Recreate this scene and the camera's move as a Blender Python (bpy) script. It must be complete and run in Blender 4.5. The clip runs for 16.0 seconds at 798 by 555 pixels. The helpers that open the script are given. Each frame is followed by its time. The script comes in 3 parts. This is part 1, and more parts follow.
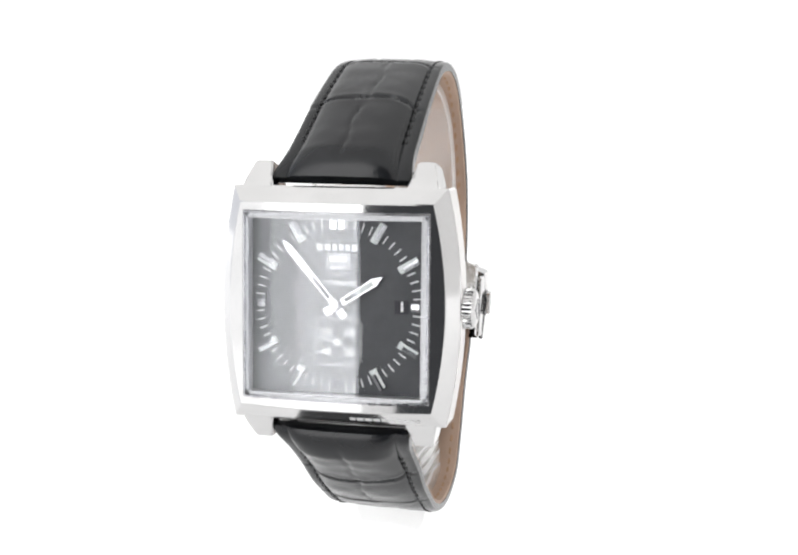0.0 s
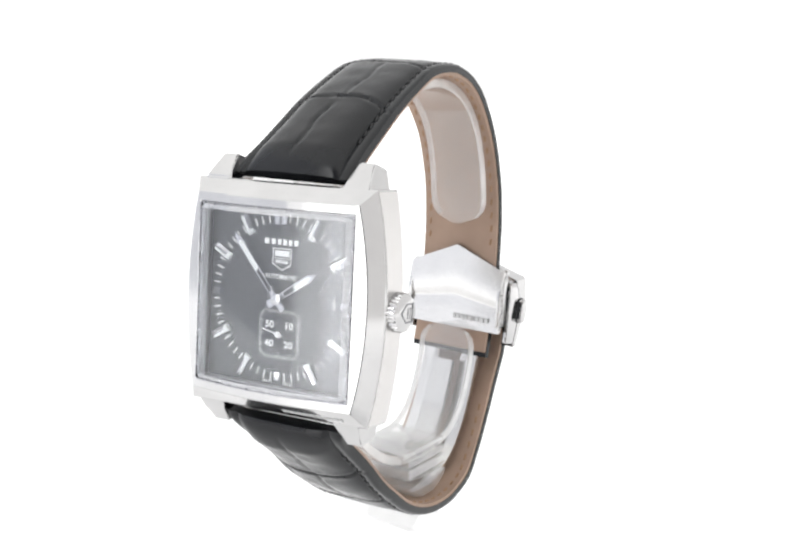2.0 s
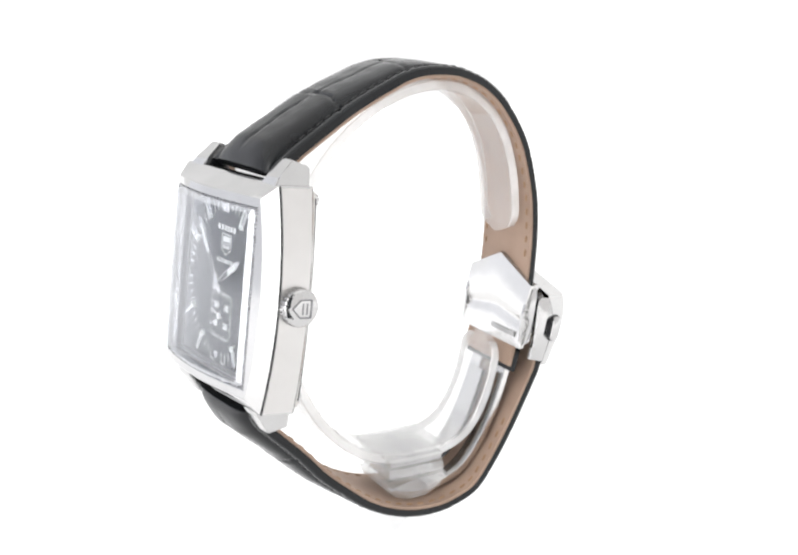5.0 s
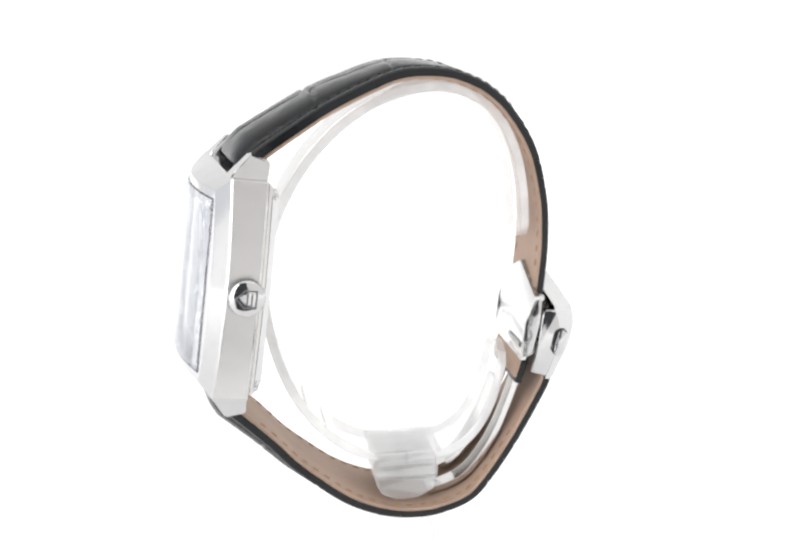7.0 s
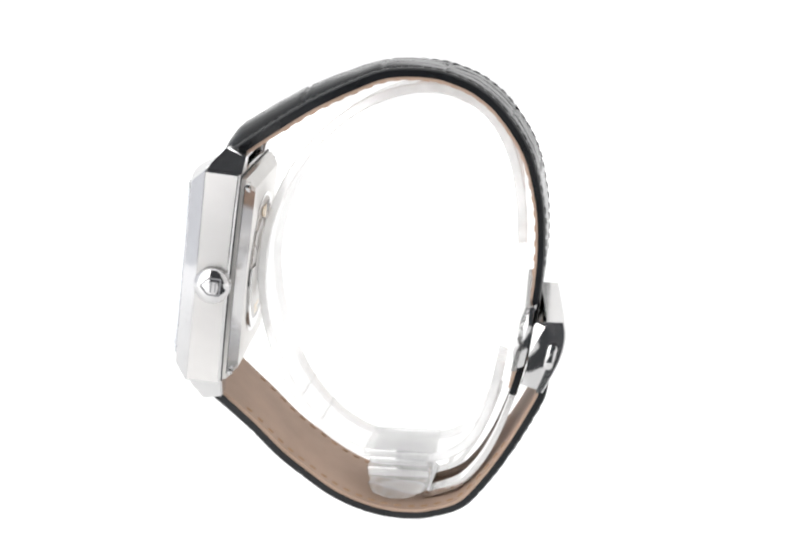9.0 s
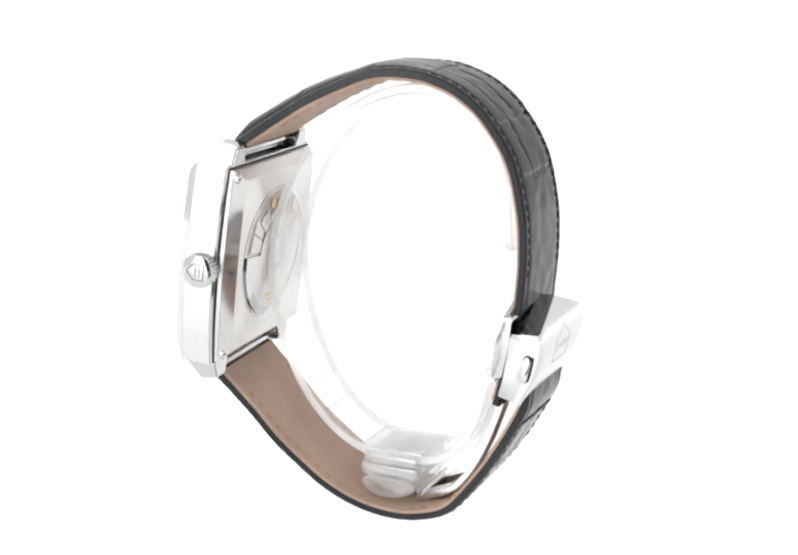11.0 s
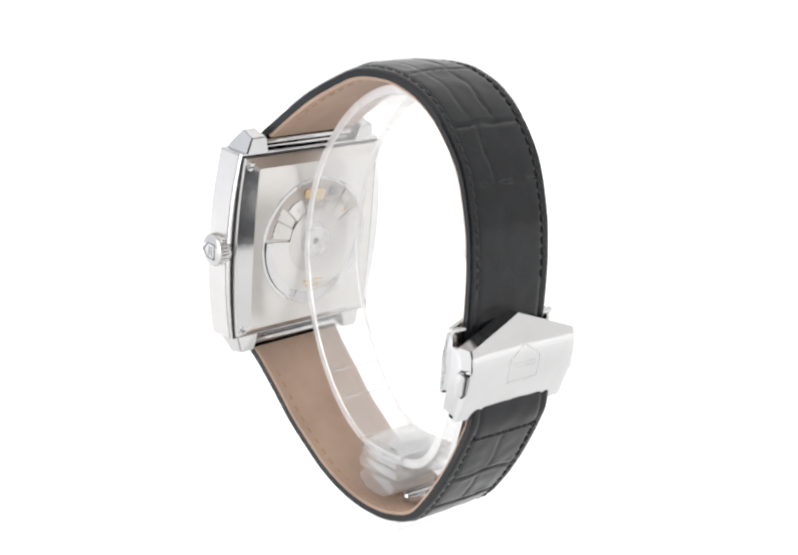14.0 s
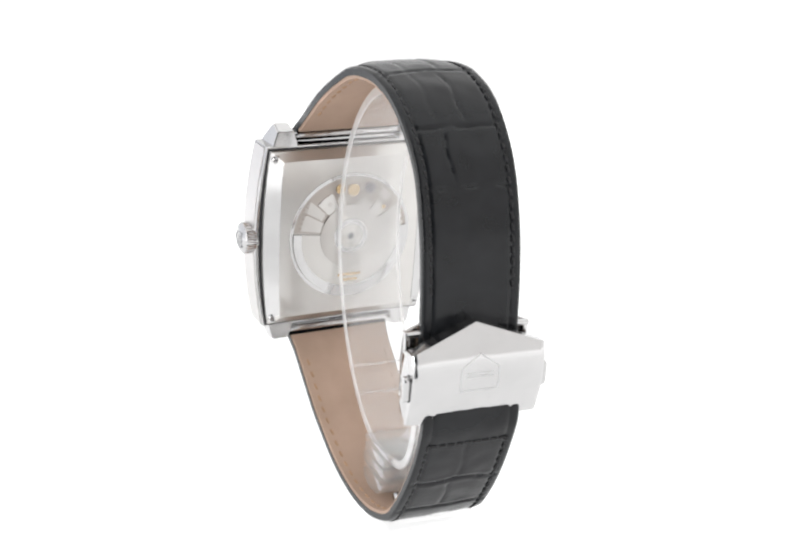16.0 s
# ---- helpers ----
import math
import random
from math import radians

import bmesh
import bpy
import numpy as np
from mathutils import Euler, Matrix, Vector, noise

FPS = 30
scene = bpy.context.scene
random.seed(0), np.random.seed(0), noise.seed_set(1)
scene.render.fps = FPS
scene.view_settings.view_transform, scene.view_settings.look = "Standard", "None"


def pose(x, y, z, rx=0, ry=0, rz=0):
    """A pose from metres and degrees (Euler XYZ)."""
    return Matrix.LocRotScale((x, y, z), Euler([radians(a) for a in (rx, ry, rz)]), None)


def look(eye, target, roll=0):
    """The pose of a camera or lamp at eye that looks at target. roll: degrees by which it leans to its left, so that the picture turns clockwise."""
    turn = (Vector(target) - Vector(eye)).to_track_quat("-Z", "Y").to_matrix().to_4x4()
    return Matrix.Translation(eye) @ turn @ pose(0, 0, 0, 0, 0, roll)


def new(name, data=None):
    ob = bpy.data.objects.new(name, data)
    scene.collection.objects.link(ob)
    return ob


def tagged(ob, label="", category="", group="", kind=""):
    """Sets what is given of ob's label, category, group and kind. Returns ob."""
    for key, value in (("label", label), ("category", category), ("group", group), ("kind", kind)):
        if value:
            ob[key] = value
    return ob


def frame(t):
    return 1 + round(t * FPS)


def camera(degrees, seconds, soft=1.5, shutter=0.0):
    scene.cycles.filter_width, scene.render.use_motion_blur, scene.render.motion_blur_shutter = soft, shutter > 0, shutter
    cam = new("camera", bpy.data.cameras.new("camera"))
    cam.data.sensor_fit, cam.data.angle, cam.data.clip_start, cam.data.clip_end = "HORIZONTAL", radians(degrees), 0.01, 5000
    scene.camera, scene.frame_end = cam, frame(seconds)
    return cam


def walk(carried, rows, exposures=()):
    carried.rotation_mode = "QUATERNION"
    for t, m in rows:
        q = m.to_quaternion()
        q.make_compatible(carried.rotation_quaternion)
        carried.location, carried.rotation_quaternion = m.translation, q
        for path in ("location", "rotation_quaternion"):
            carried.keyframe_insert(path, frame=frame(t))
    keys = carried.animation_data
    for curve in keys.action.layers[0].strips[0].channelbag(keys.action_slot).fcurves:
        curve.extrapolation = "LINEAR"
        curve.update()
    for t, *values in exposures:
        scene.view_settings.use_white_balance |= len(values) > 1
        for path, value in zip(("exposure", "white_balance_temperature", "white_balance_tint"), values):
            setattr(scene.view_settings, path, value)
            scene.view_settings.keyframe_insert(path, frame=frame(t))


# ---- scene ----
K = 0.001  # millimetres

# ---- camera ----
cam = camera(33.87, 16.0, soft=2.4)
DIST, PITCH = 237.7, radians(14.18)
eye = Vector((-0.035, -DIST * math.cos(PITCH), DIST * math.sin(PITCH))) * K
aim = eye + Vector((0, math.cos(PITCH), -math.sin(PITCH)))
walk(cam, [(0.0, look(eye, aim, -0.77)), (16.0, look(eye, aim, -0.77))])

# ---- light: an assumed white tent, mostly unseen, whose walls glow ----
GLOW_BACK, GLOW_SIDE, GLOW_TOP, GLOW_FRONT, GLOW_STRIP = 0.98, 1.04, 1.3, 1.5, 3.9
world = bpy.data.worlds.new("studio")
scene.world = world
world.use_nodes = True
world.node_tree.nodes["Background"].inputs[0].default_value = (0.9, 0.93, 1.0, 1)
world.node_tree.nodes["Background"].inputs[1].default_value = 0.08
scene.view_settings.exposure = 0.0


# ---- materials ----
def material(name):
    m = bpy.data.materials.new(name)
    m.use_nodes = True
    nt = m.node_tree
    return m, nt, nt.nodes["Principled BSDF"]


def link(nt, a, b):
    nt.links.new(a, b)


def coords(nt, scale=(1, 1, 1)):
    tc = nt.nodes.new("ShaderNodeTexCoord")
    mp = nt.nodes.new("ShaderNodeMapping")
    mp.inputs["Scale"].default_value = scale
    link(nt, tc.outputs["Object"], mp.inputs["Vector"])
    return mp.outputs["Vector"]


def noise_tex(nt, vec, scale, detail=3.0, rough=0.5):
    n = nt.nodes.new("ShaderNodeTexNoise")
    n.inputs["Scale"].default_value = scale
    n.inputs["Detail"].default_value = detail
    n.inputs["Roughness"].default_value = rough
    link(nt, vec, n.inputs["Vector"])
    return n.outputs["Fac"]


def ramp(nt, fac, c0, c1, p0=0.3, p1=0.7):
    r = nt.nodes.new("ShaderNodeValToRGB")
    r.color_ramp.elements[0].position, r.color_ramp.elements[1].position = p0, p1
    r.color_ramp.elements[0].color, r.color_ramp.elements[1].color = (*c0, 1), (*c1, 1)
    link(nt, fac, r.inputs[0])
    return r.outputs[0]


def span(nt, fac, lo, hi):
    r = nt.nodes.new("ShaderNodeMapRange")
    r.inputs["To Min"].default_value, r.inputs["To Max"].default_value = lo, hi
    link(nt, fac, r.inputs["Value"])
    return r.outputs[0]


def bump(nt, b, fac, strength, dist):
    n = nt.nodes.new("ShaderNodeBump")
    n.inputs["Strength"].default_value, n.inputs["Distance"].default_value = strength, dist
    link(nt, fac, n.inputs["Height"])
    link(nt, n.outputs[0], b.inputs["Normal"])


def steel(name, colour, r0, r1, grain=(1, 1, 1), scale=900.0, relief=0.0):
    m, nt, b = material(name)
    b.inputs["Metallic"].default_value = 1.0
    v = coords(nt, grain)
    f = noise_tex(nt, v, scale, 4)
    link(nt, ramp(nt, noise_tex(nt, coords(nt), 160, 3), tuple(0.94 * c for c in colour), colour), b.inputs["Base Color"])
    link(nt, span(nt, f, r0, r1), b.inputs["Roughness"])
    if relief:
        bump(nt, b, f, relief, 0.00002)
    return m


POLISHED = steel("polished steel", (0.585, 0.58, 0.58), 0.05, 0.13)
BRUSHED = steel("brushed steel", (0.71, 0.695, 0.685), 0.36, 0.48, (1, 0.03, 1), 9000, 0.06)
SATIN = steel("satin steel", (0.66, 0.645, 0.625), 0.28, 0.40, (0.03, 1, 1), 9000, 0.05)
BLADE = steel("clasp blade steel", (0.72, 0.71, 0.70), 0.10, 0.22)
PLATE = steel("satin clasp plate steel", (0.74, 0.73, 0.72), 0.2, 0.32, (1, 0.03, 1), 12000)
COVER = steel("lightly worn polished steel", (0.62, 0.615, 0.615), 0.09, 0.2, (1, 0.04, 1), 5000, 0.03)
GOLD = steel("gilt", (0.66, 0.50, 0.30), 0.12, 0.25)
BRIDGE = steel("movement plate steel", (0.60, 0.58, 0.56), 0.24, 0.38)
WORKS = steel("brown-grey shaded movement works", (0.46, 0.42, 0.39), 0.3, 0.5, (1, 1, 1), 700, 0.1)
EDGE_LINE = steel("grey crystal edge line", (0.42, 0.42, 0.44), 0.2, 0.35)
DARKSTEEL = steel("shadowed gap steel", (0.25, 0.25, 0.26), 0.25, 0.4)


def leather(name, c0, c1, r0, r1, grain, strength):
    m, nt, b = material(name)
    v = coords(nt)
    vor = nt.nodes.new("ShaderNodeTexVoronoi")
    vor.inputs["Scale"].default_value = grain
    vor.feature = "DISTANCE_TO_EDGE"
    link(nt, v, vor.inputs["Vector"])
    big = noise_tex(nt, v, 120, 3)
    fine = noise_tex(nt, v, 2500, 4)
    link(nt, ramp(nt, big, c0, c1), b.inputs["Base Color"])
    link(nt, span(nt, big, r0, r1), b.inputs["Roughness"])
    add = nt.nodes.new("ShaderNodeMath")
    add.operation = "ADD"
    link(nt, span(nt, vor.outputs["Distance"], 0.0, 2.0), add.inputs[0])
    link(nt, fine, add.inputs[1])
    bump(nt, b, add.outputs[0], strength, 0.00005)
    b.inputs["Specular IOR Level"].default_value = 0.32
    return m


BLACK_LEATHER = leather("black embossed leather", (0.006, 0.0065, 0.0075), (0.012, 0.013, 0.015), 0.13, 0.27, 1300, 0.2)
TAN_LEATHER = leather("tan calf lining", (0.37, 0.26, 0.195), (0.45, 0.32, 0.245), 0.5, 0.65, 1900, 0.2)


def plain(name, c, rough, metal=0.0, var=0.12, scale=300.0):
    m, nt, b = material(name)
    v = coords(nt)
    link(nt, ramp(nt, noise_tex(nt, v, scale, 3), tuple(x * (1 - var) for x in c), tuple(min(1, x * (1 + var)) for x in c)), b.inputs["Base Color"])
    b.inputs["Roughness"].default_value = rough
    b.inputs["Metallic"].default_value = metal
    return m


DIAL_BLACK = plain("black lacquered dial", (0.036, 0.036, 0.037), 0.4, 0, 0.15, 500)
DATE_BLACK = plain("black date disc", (0.006, 0.006, 0.007), 0.6)
WHITE_PRINT = plain("white printing", (0.9, 0.9, 0.88), 0.5, 0, 0.04)
LUME = plain("pale luminous paint", (0.80, 0.82, 0.79), 0.7, 0, 0.05)
THREAD = plain("black waxed thread", (0.010, 0.010, 0.011), 0.6, 0, 0.3, 4000)
TAN_THREAD = plain("tan thread", (0.36, 0.22, 0.13), 0.7, 0, 0.2, 4000)
GASKET_AND_GAP = plain("dark rubber gasket and gap shade", (0.02, 0.02, 0.022), 0.6)
ENGRAVED = plain("grey engraved fill", (0.6, 0.6, 0.6), 0.4, 0.9)


def clear_sheet(name, tint, gloss, edge_gloss, rough, white_veil=0.0):
    """Clear hard glass: see-through, with a mirror skin that grows towards grazing angles."""
    m, nt, b = material(name)
    b.inputs["Base Color"].default_value = (0.9, 0.9, 0.92, 1)
    clear = nt.nodes.new("ShaderNodeBsdfTransparent")
    clear.inputs["Color"].default_value = (*tint, 1)
    shine = nt.nodes.new("ShaderNodeBsdfGlossy")
    shine.inputs["Color"].default_value = (0.96, 0.97, 1.0, 1)
    f = noise_tex(nt, coords(nt), 300, 2)
    link(nt, span(nt, f, rough * 0.6, rough * 1.4), shine.inputs["Roughness"])
    haze = nt.nodes.new("ShaderNodeMixShader")
    haze.inputs[0].default_value = white_veil
    link(nt, clear.outputs[0], haze.inputs[1])
    link(nt, b.outputs[0], haze.inputs[2])
    lw = nt.nodes.new("ShaderNodeLayerWeight")
    lw.inputs["Blend"].default_value = 0.5
    power = nt.nodes.new("ShaderNodeMath")
    power.operation = "POWER"
    power.inputs[1].default_value = 4.5
    link(nt, lw.outputs["Facing"], power.inputs[0])
    top = nt.nodes.new("ShaderNodeMixShader")
    link(nt, span(nt, power.outputs[0], gloss, edge_gloss), top.inputs[0])
    link(nt, haze.outputs[0], top.inputs[1])
    link(nt, shine.outputs[0], top.inputs[2])
    link(nt, top.outputs[0], nt.nodes["Material Output"].inputs["Surface"])
    return m


CRYSTAL = clear_sheet("sapphire crystal", (0.985, 0.99, 1.0), 0.072, 1.0, 0.008)
CRYSTAL_EDGE = clear_sheet("ground crystal edge", (0.93, 0.94, 0.95), 0.3, 0.8, 0.12, 0.25)


def acrylic(name, whiten, gloss, r1=0.08, through_light=0.0):
    """Clear moulded plastic: see-through, with a polished skin; faint white stands for light caught inside."""
    m, nt, b = material(name)
    b.inputs["Base Color"].default_value = (0.97, 0.97, 0.97, 1)
    b.inputs["Roughness"].default_value = 0.3
    clear = nt.nodes.new("ShaderNodeBsdfTransparent")
    clear.inputs["Color"].default_value = (0.985, 0.985, 0.985, 1)
    shine = nt.nodes.new("ShaderNodeBsdfGlossy")
    shine.inputs["Color"].default_value = (0.9, 0.9, 0.9, 1)
    f = noise_tex(nt, coords(nt), 220, 3)
    link(nt, span(nt, f, 0.02, r1), shine.inputs["Roughness"])
    white_veil = nt.nodes.new("ShaderNodeMixShader")
    link(nt, span(nt, f, whiten * 0.7, whiten * 1.3), white_veil.inputs[0])
    link(nt, clear.outputs[0], white_veil.inputs[1])
    body = nt.nodes.new("ShaderNodeMixShader")  # light scattered back and light let through
    body.inputs[0].default_value = through_light
    back = nt.nodes.new("ShaderNodeBsdfTranslucent")
    back.inputs["Color"].default_value = (0.98, 0.98, 0.98, 1)
    link(nt, b.outputs[0], body.inputs[1])
    link(nt, back.outputs[0], body.inputs[2])
    link(nt, body.outputs[0], white_veil.inputs[2])
    lw = nt.nodes.new("ShaderNodeLayerWeight")
    lw.inputs["Blend"].default_value = 0.5
    power = nt.nodes.new("ShaderNodeMath")
    power.operation = "POWER"
    power.inputs[1].default_value = 4.0
    link(nt, lw.outputs["Facing"], power.inputs[0])
    top = nt.nodes.new("ShaderNodeMixShader")
    link(nt, span(nt, power.outputs[0], gloss, 0.55), top.inputs[0])
    link(nt, white_veil.outputs[0], top.inputs[1])
    link(nt, shine.outputs[0], top.inputs[2])
    link(nt, top.outputs[0], nt.nodes["Material Output"].inputs["Surface"])
    return m


# white mixed into the acrylic imitates its inner reflections, strongest on the edges
ACRYLIC = acrylic("whitened acrylic", 0.13, 0.07, 0.08, 0.4)
ACRYLIC_EDGE = acrylic("whitened acrylic edge", 0.62, 0.16, 0.2, 0.4)
ACRYLIC_CLEAR = acrylic("clear acrylic", 0.2, 0.16, 0.1, 0.6)


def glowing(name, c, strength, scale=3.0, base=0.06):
    """A white surface that glows by itself, standing in for fabric lit from behind."""
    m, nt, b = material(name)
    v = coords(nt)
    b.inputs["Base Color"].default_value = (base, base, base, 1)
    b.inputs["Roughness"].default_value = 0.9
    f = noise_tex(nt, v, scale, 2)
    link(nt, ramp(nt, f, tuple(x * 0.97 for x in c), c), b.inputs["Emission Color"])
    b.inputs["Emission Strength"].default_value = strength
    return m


# glow levels of the assumed tent, tuned to reflections in crystal and steel
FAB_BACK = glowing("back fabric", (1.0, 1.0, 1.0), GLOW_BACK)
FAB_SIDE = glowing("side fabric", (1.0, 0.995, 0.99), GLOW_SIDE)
FAB_LEFT = glowing("cool side glow", (0.92, 0.94, 1.0), 1.1)
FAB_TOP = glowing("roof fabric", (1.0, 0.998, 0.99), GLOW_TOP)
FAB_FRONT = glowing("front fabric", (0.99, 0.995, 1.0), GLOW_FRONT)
FAB_STRIP = glowing("bright front glow", (1.0, 1.0, 1.0), GLOW_STRIP)
FAB_SOFT = glowing("softer front glow", (1.0, 1.0, 1.0), 2.7)
FAB_DIM = glowing("dim front glow", (1.0, 0.985, 0.975), 1.0)
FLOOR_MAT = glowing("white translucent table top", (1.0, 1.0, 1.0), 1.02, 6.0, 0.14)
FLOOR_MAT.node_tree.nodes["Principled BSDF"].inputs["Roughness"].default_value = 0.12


# ---- mesh helpers (coordinates in millimetres) ----
def part(name, bm, mat, parent=None, label="", smooth=True, m=None, crisp=32):
    """Links a bmesh as one mesh object under a thing or a part."""
    me = bpy.data.meshes.new(name)
    bmesh.ops.scale(bm, vec=(K, K, K), verts=bm.verts)
    bmesh.ops.recalc_face_normals(bm, faces=bm.faces)
    bm.to_mesh(me)
    bm.free()
    me.materials.append(mat)
    if smooth:
        me.shade_smooth()
        me.set_sharp_from_angle(angle=radians(crisp))
    ob = new(name, me)
    ob.parent = parent
    if m is not None:
        ob.matrix_basis = m
    if label:
        tagged(ob, label)
    return ob


def again(ob, parent, m):
    """Another object on the same mesh."""
    o = new(ob.name.split(".")[0], ob.data)
    o.parent = parent
    o.matrix_basis = m
    return o


def loft(bm, rings, close=True, caps=(True, True)):
    """Skins a row of rings with equal numbers of points."""
    vs = [[bm.verts.new(p) for p in r] for r in rings]
    k = len(vs[0])
    for a, b in zip(vs, vs[1:]):
        for i in range(k if close else k - 1):
            j = (i + 1) % k
            bm.faces.new((a[i], a[j], b[j], b[i]))
    if caps[0]:
        bm.faces.new(vs[0][::-1])
    if caps[1]:
        bm.faces.new(vs[-1])
    return vs


def prism(outline, axis, lo, hi, bev=0.0, seg=2):
    """A solid from a 2D outline drawn out along one axis."""
    bm = bmesh.new()

    def at(p, h):
        return {"x": (h, p[0], p[1]), "y": (p[0], h, p[1]), "z": (p[0], p[1], h)}[axis]
    loft(bm, [[at(p, lo) for p in outline], [at(p, hi) for p in outline]])
    if bev:
        bmesh.ops.bevel(bm, geom=bm.edges[:], offset=bev, segments=seg, affect="EDGES", profile=0.5)
    return bm


def box(x0, x1, y0, y1, z0, z1, bev=0.0, seg=2):
    return prism([(x0, y0), (x1, y0), (x1, y1), (x0, y1)], "z", z0, z1, bev, seg)


def disc(r0, z0, r1, z1, seg=48, centre=(0, 0)):
    bm = bmesh.new()
    rings = [[(centre[0] + r * math.cos(2 * math.pi * i / seg), centre[1] + r * math.sin(2 * math.pi * i / seg), z) for i in range(seg)] for r, z in ((r0, z0), (r1, z1))]
    loft(bm, rings)
    return bm


def turned(profile, seg=48, axis="z"):
    """A solid of revolution from (radius, height) points."""
    bm = bmesh.new()
    rings = []
    for r, h in profile:
        ring = []
        for i in range(seg):
            a = 2 * math.pi * i / seg
            p = (r * math.cos(a), r * math.sin(a), h)
            ring.append({"z": p, "x": (p[2], p[0], p[1]), "y": (p[0], p[2], p[1])}[axis])
        rings.append(ring)
    loft(bm, rings)
    return bm


def smooth_line(pts, n):
    """n points evenly along a Catmull-Rom line through pts."""
    pts = [Vector(p) for p in pts]
    ext = [2 * pts[0] - pts[1]] + pts + [2 * pts[-1] - pts[-2]]
    fine = []
    for i in range(1, len(ext) - 2):
        a, b, c, d = ext[i - 1:i + 3]
        for k in range(24):
            t = k / 24
            fine.append(0.5 * ((2 * b) + (c - a) * t + (2 * a - 5 * b + 4 * c - d) * t * t + (3 * b - a - 3 * c + d) * t ** 3))
    fine.append(pts[-1])
    acc = [0.0]
    for a, b in zip(fine, fine[1:]):
        acc.append(acc[-1] + (b - a).length)
    out = []
    for k in range(n):
        s = acc[-1] * k / (n - 1)
        i = min(max(np.searchsorted(acc, s) - 1, 0), len(fine) - 2)
        f = (s - acc[i]) / max(acc[i + 1] - acc[i], 1e-9)
        out.append(fine[i].lerp(fine[i + 1], f))
    return out, acc[-1]


def lettering(name, words, size, x, y, z, mat, parent, spread=1.0, bold=0.0, wide=1.0):
    """Raised flat lettering in the built-in font, centred on x, y."""
    cu = bpy.data.curves.new(name, "FONT")
    cu.body, cu.size, cu.align_x, cu.align_y = words, size * K, "CENTER", "CENTER"
    cu.extrude, cu.space_character, cu.offset = 0.02 * K, spread, bold * K
    tmp = new(name, cu)
    me = bpy.data.meshes.new_from_object(tmp)
    bpy.data.objects.remove(tmp)
    me.materials.append(mat)
    ob = new(name, me)
    ob.parent = parent
    ob.matrix_basis = Matrix.Translation((x * K, y * K, z * K)) @ Matrix.Diagonal((wide, 1, 1, 1))
    return ob


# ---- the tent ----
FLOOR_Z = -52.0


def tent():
    # the front notch, out of view, is added to darken reflections in the clasp
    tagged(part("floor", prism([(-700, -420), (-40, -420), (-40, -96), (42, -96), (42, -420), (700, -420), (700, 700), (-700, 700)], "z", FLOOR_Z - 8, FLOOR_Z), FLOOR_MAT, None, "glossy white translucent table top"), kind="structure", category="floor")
    tagged(part("ceiling", box(-708, 708, -428, 708, 650, 656), FAB_TOP, None, "unseen glowing roof of an assumed light tent"), kind="structure", category="ceiling")
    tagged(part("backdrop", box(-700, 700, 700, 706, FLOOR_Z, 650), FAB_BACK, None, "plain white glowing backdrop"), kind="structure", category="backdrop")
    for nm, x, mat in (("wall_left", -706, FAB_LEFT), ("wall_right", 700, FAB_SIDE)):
        tagged(part(nm, box(x, x + 6, -420, 700, FLOOR_Z, 650), mat, None, "unseen glowing side of an assumed light tent"), kind="structure", category="wall")
    # front, unseen behind the camera: glowing panels and a dark gap added for reflections
    for nm, x0, x1, mat in (("front_glow_left", -700, -540, FAB_FRONT), ("front_glow_soft", -540, -370, FAB_SOFT), ("front_glow_strip", -370, -146, FAB_STRIP), ("front_glow_right", 160, 700, FAB_DIM)):
        tagged(part(nm, box(x0, x1, -426, -420, FLOOR_Z, 650), mat, None, "unseen glowing front panel added for light and reflections"), kind="structure", category="wall")


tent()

# ---- the watch ----
# case axes in the turntable's space: u to 3 o'clock, v to 12 o'clock, n out of the dial
YAW, TILT, LEAN = radians(-6.2), radians(7.96), radians(0.57)
N_AX = Vector((-math.cos(YAW) * math.cos(TILT), math.sin(YAW) * math.cos(TILT), math.sin(TILT)))
U_AX = Vector((-math.sin(YAW), -math.cos(YAW), 0))
V_AX = N_AX.cross(U_AX)
U_AX, V_AX = U_AX * math.cos(LEAN) + V_AX * math.sin(LEAN), V_AX * math.cos(LEAN) - U_AX * math.sin(LEAN)
CASE_AT = Vector((-33.77, -2.13, 3.92))
CASE = Matrix((( U_AX.x, V_AX.x, N_AX.x, CASE_AT.x * K), (U_AX.y, V_AX.y, N_AX.y, CASE_AT.y * K), (U_AX.z, V_AX.z, N_AX.z, CASE_AT.z * K), (0, 0, 0, 1))) @ Matrix.Diagonal((0.98, 0.98, 0.98, 1))
DIAL = CASE @ Matrix.Translation((-0.2 * K, 0, 0.2 * K))

watch = tagged(new("wrist_watch"), "square steel wristwatch with black dial on black leather strap", "watch")


def barrel(mid, corner, vh, z, k=16, bow=0.0, fall=0.0):
    """The case outline: straight top and bottom, bowed sides. bow: how far it swells forwards in the middle; fall: its slope down towards the bowed sides."""
    pts = []
    for sgn in (1, -1):
        for i in range(k + 1):
            v = vh * (-1 + 2 * i / k) * sgn
            uu = (mid - (mid - corner) * (v / vh) ** 2) * sgn
            pts.append((uu, v, z + fall * (mid - abs(uu))))
        for i in range(1, 14):
            f = i / 14
            x = sgn * corner * (1 - 2 * f)
            pts.append((x, vh * sgn, z + fall * (mid - corner) + bow * max(0.0, 1 - (x / 15.3) ** 2)))
    return pts


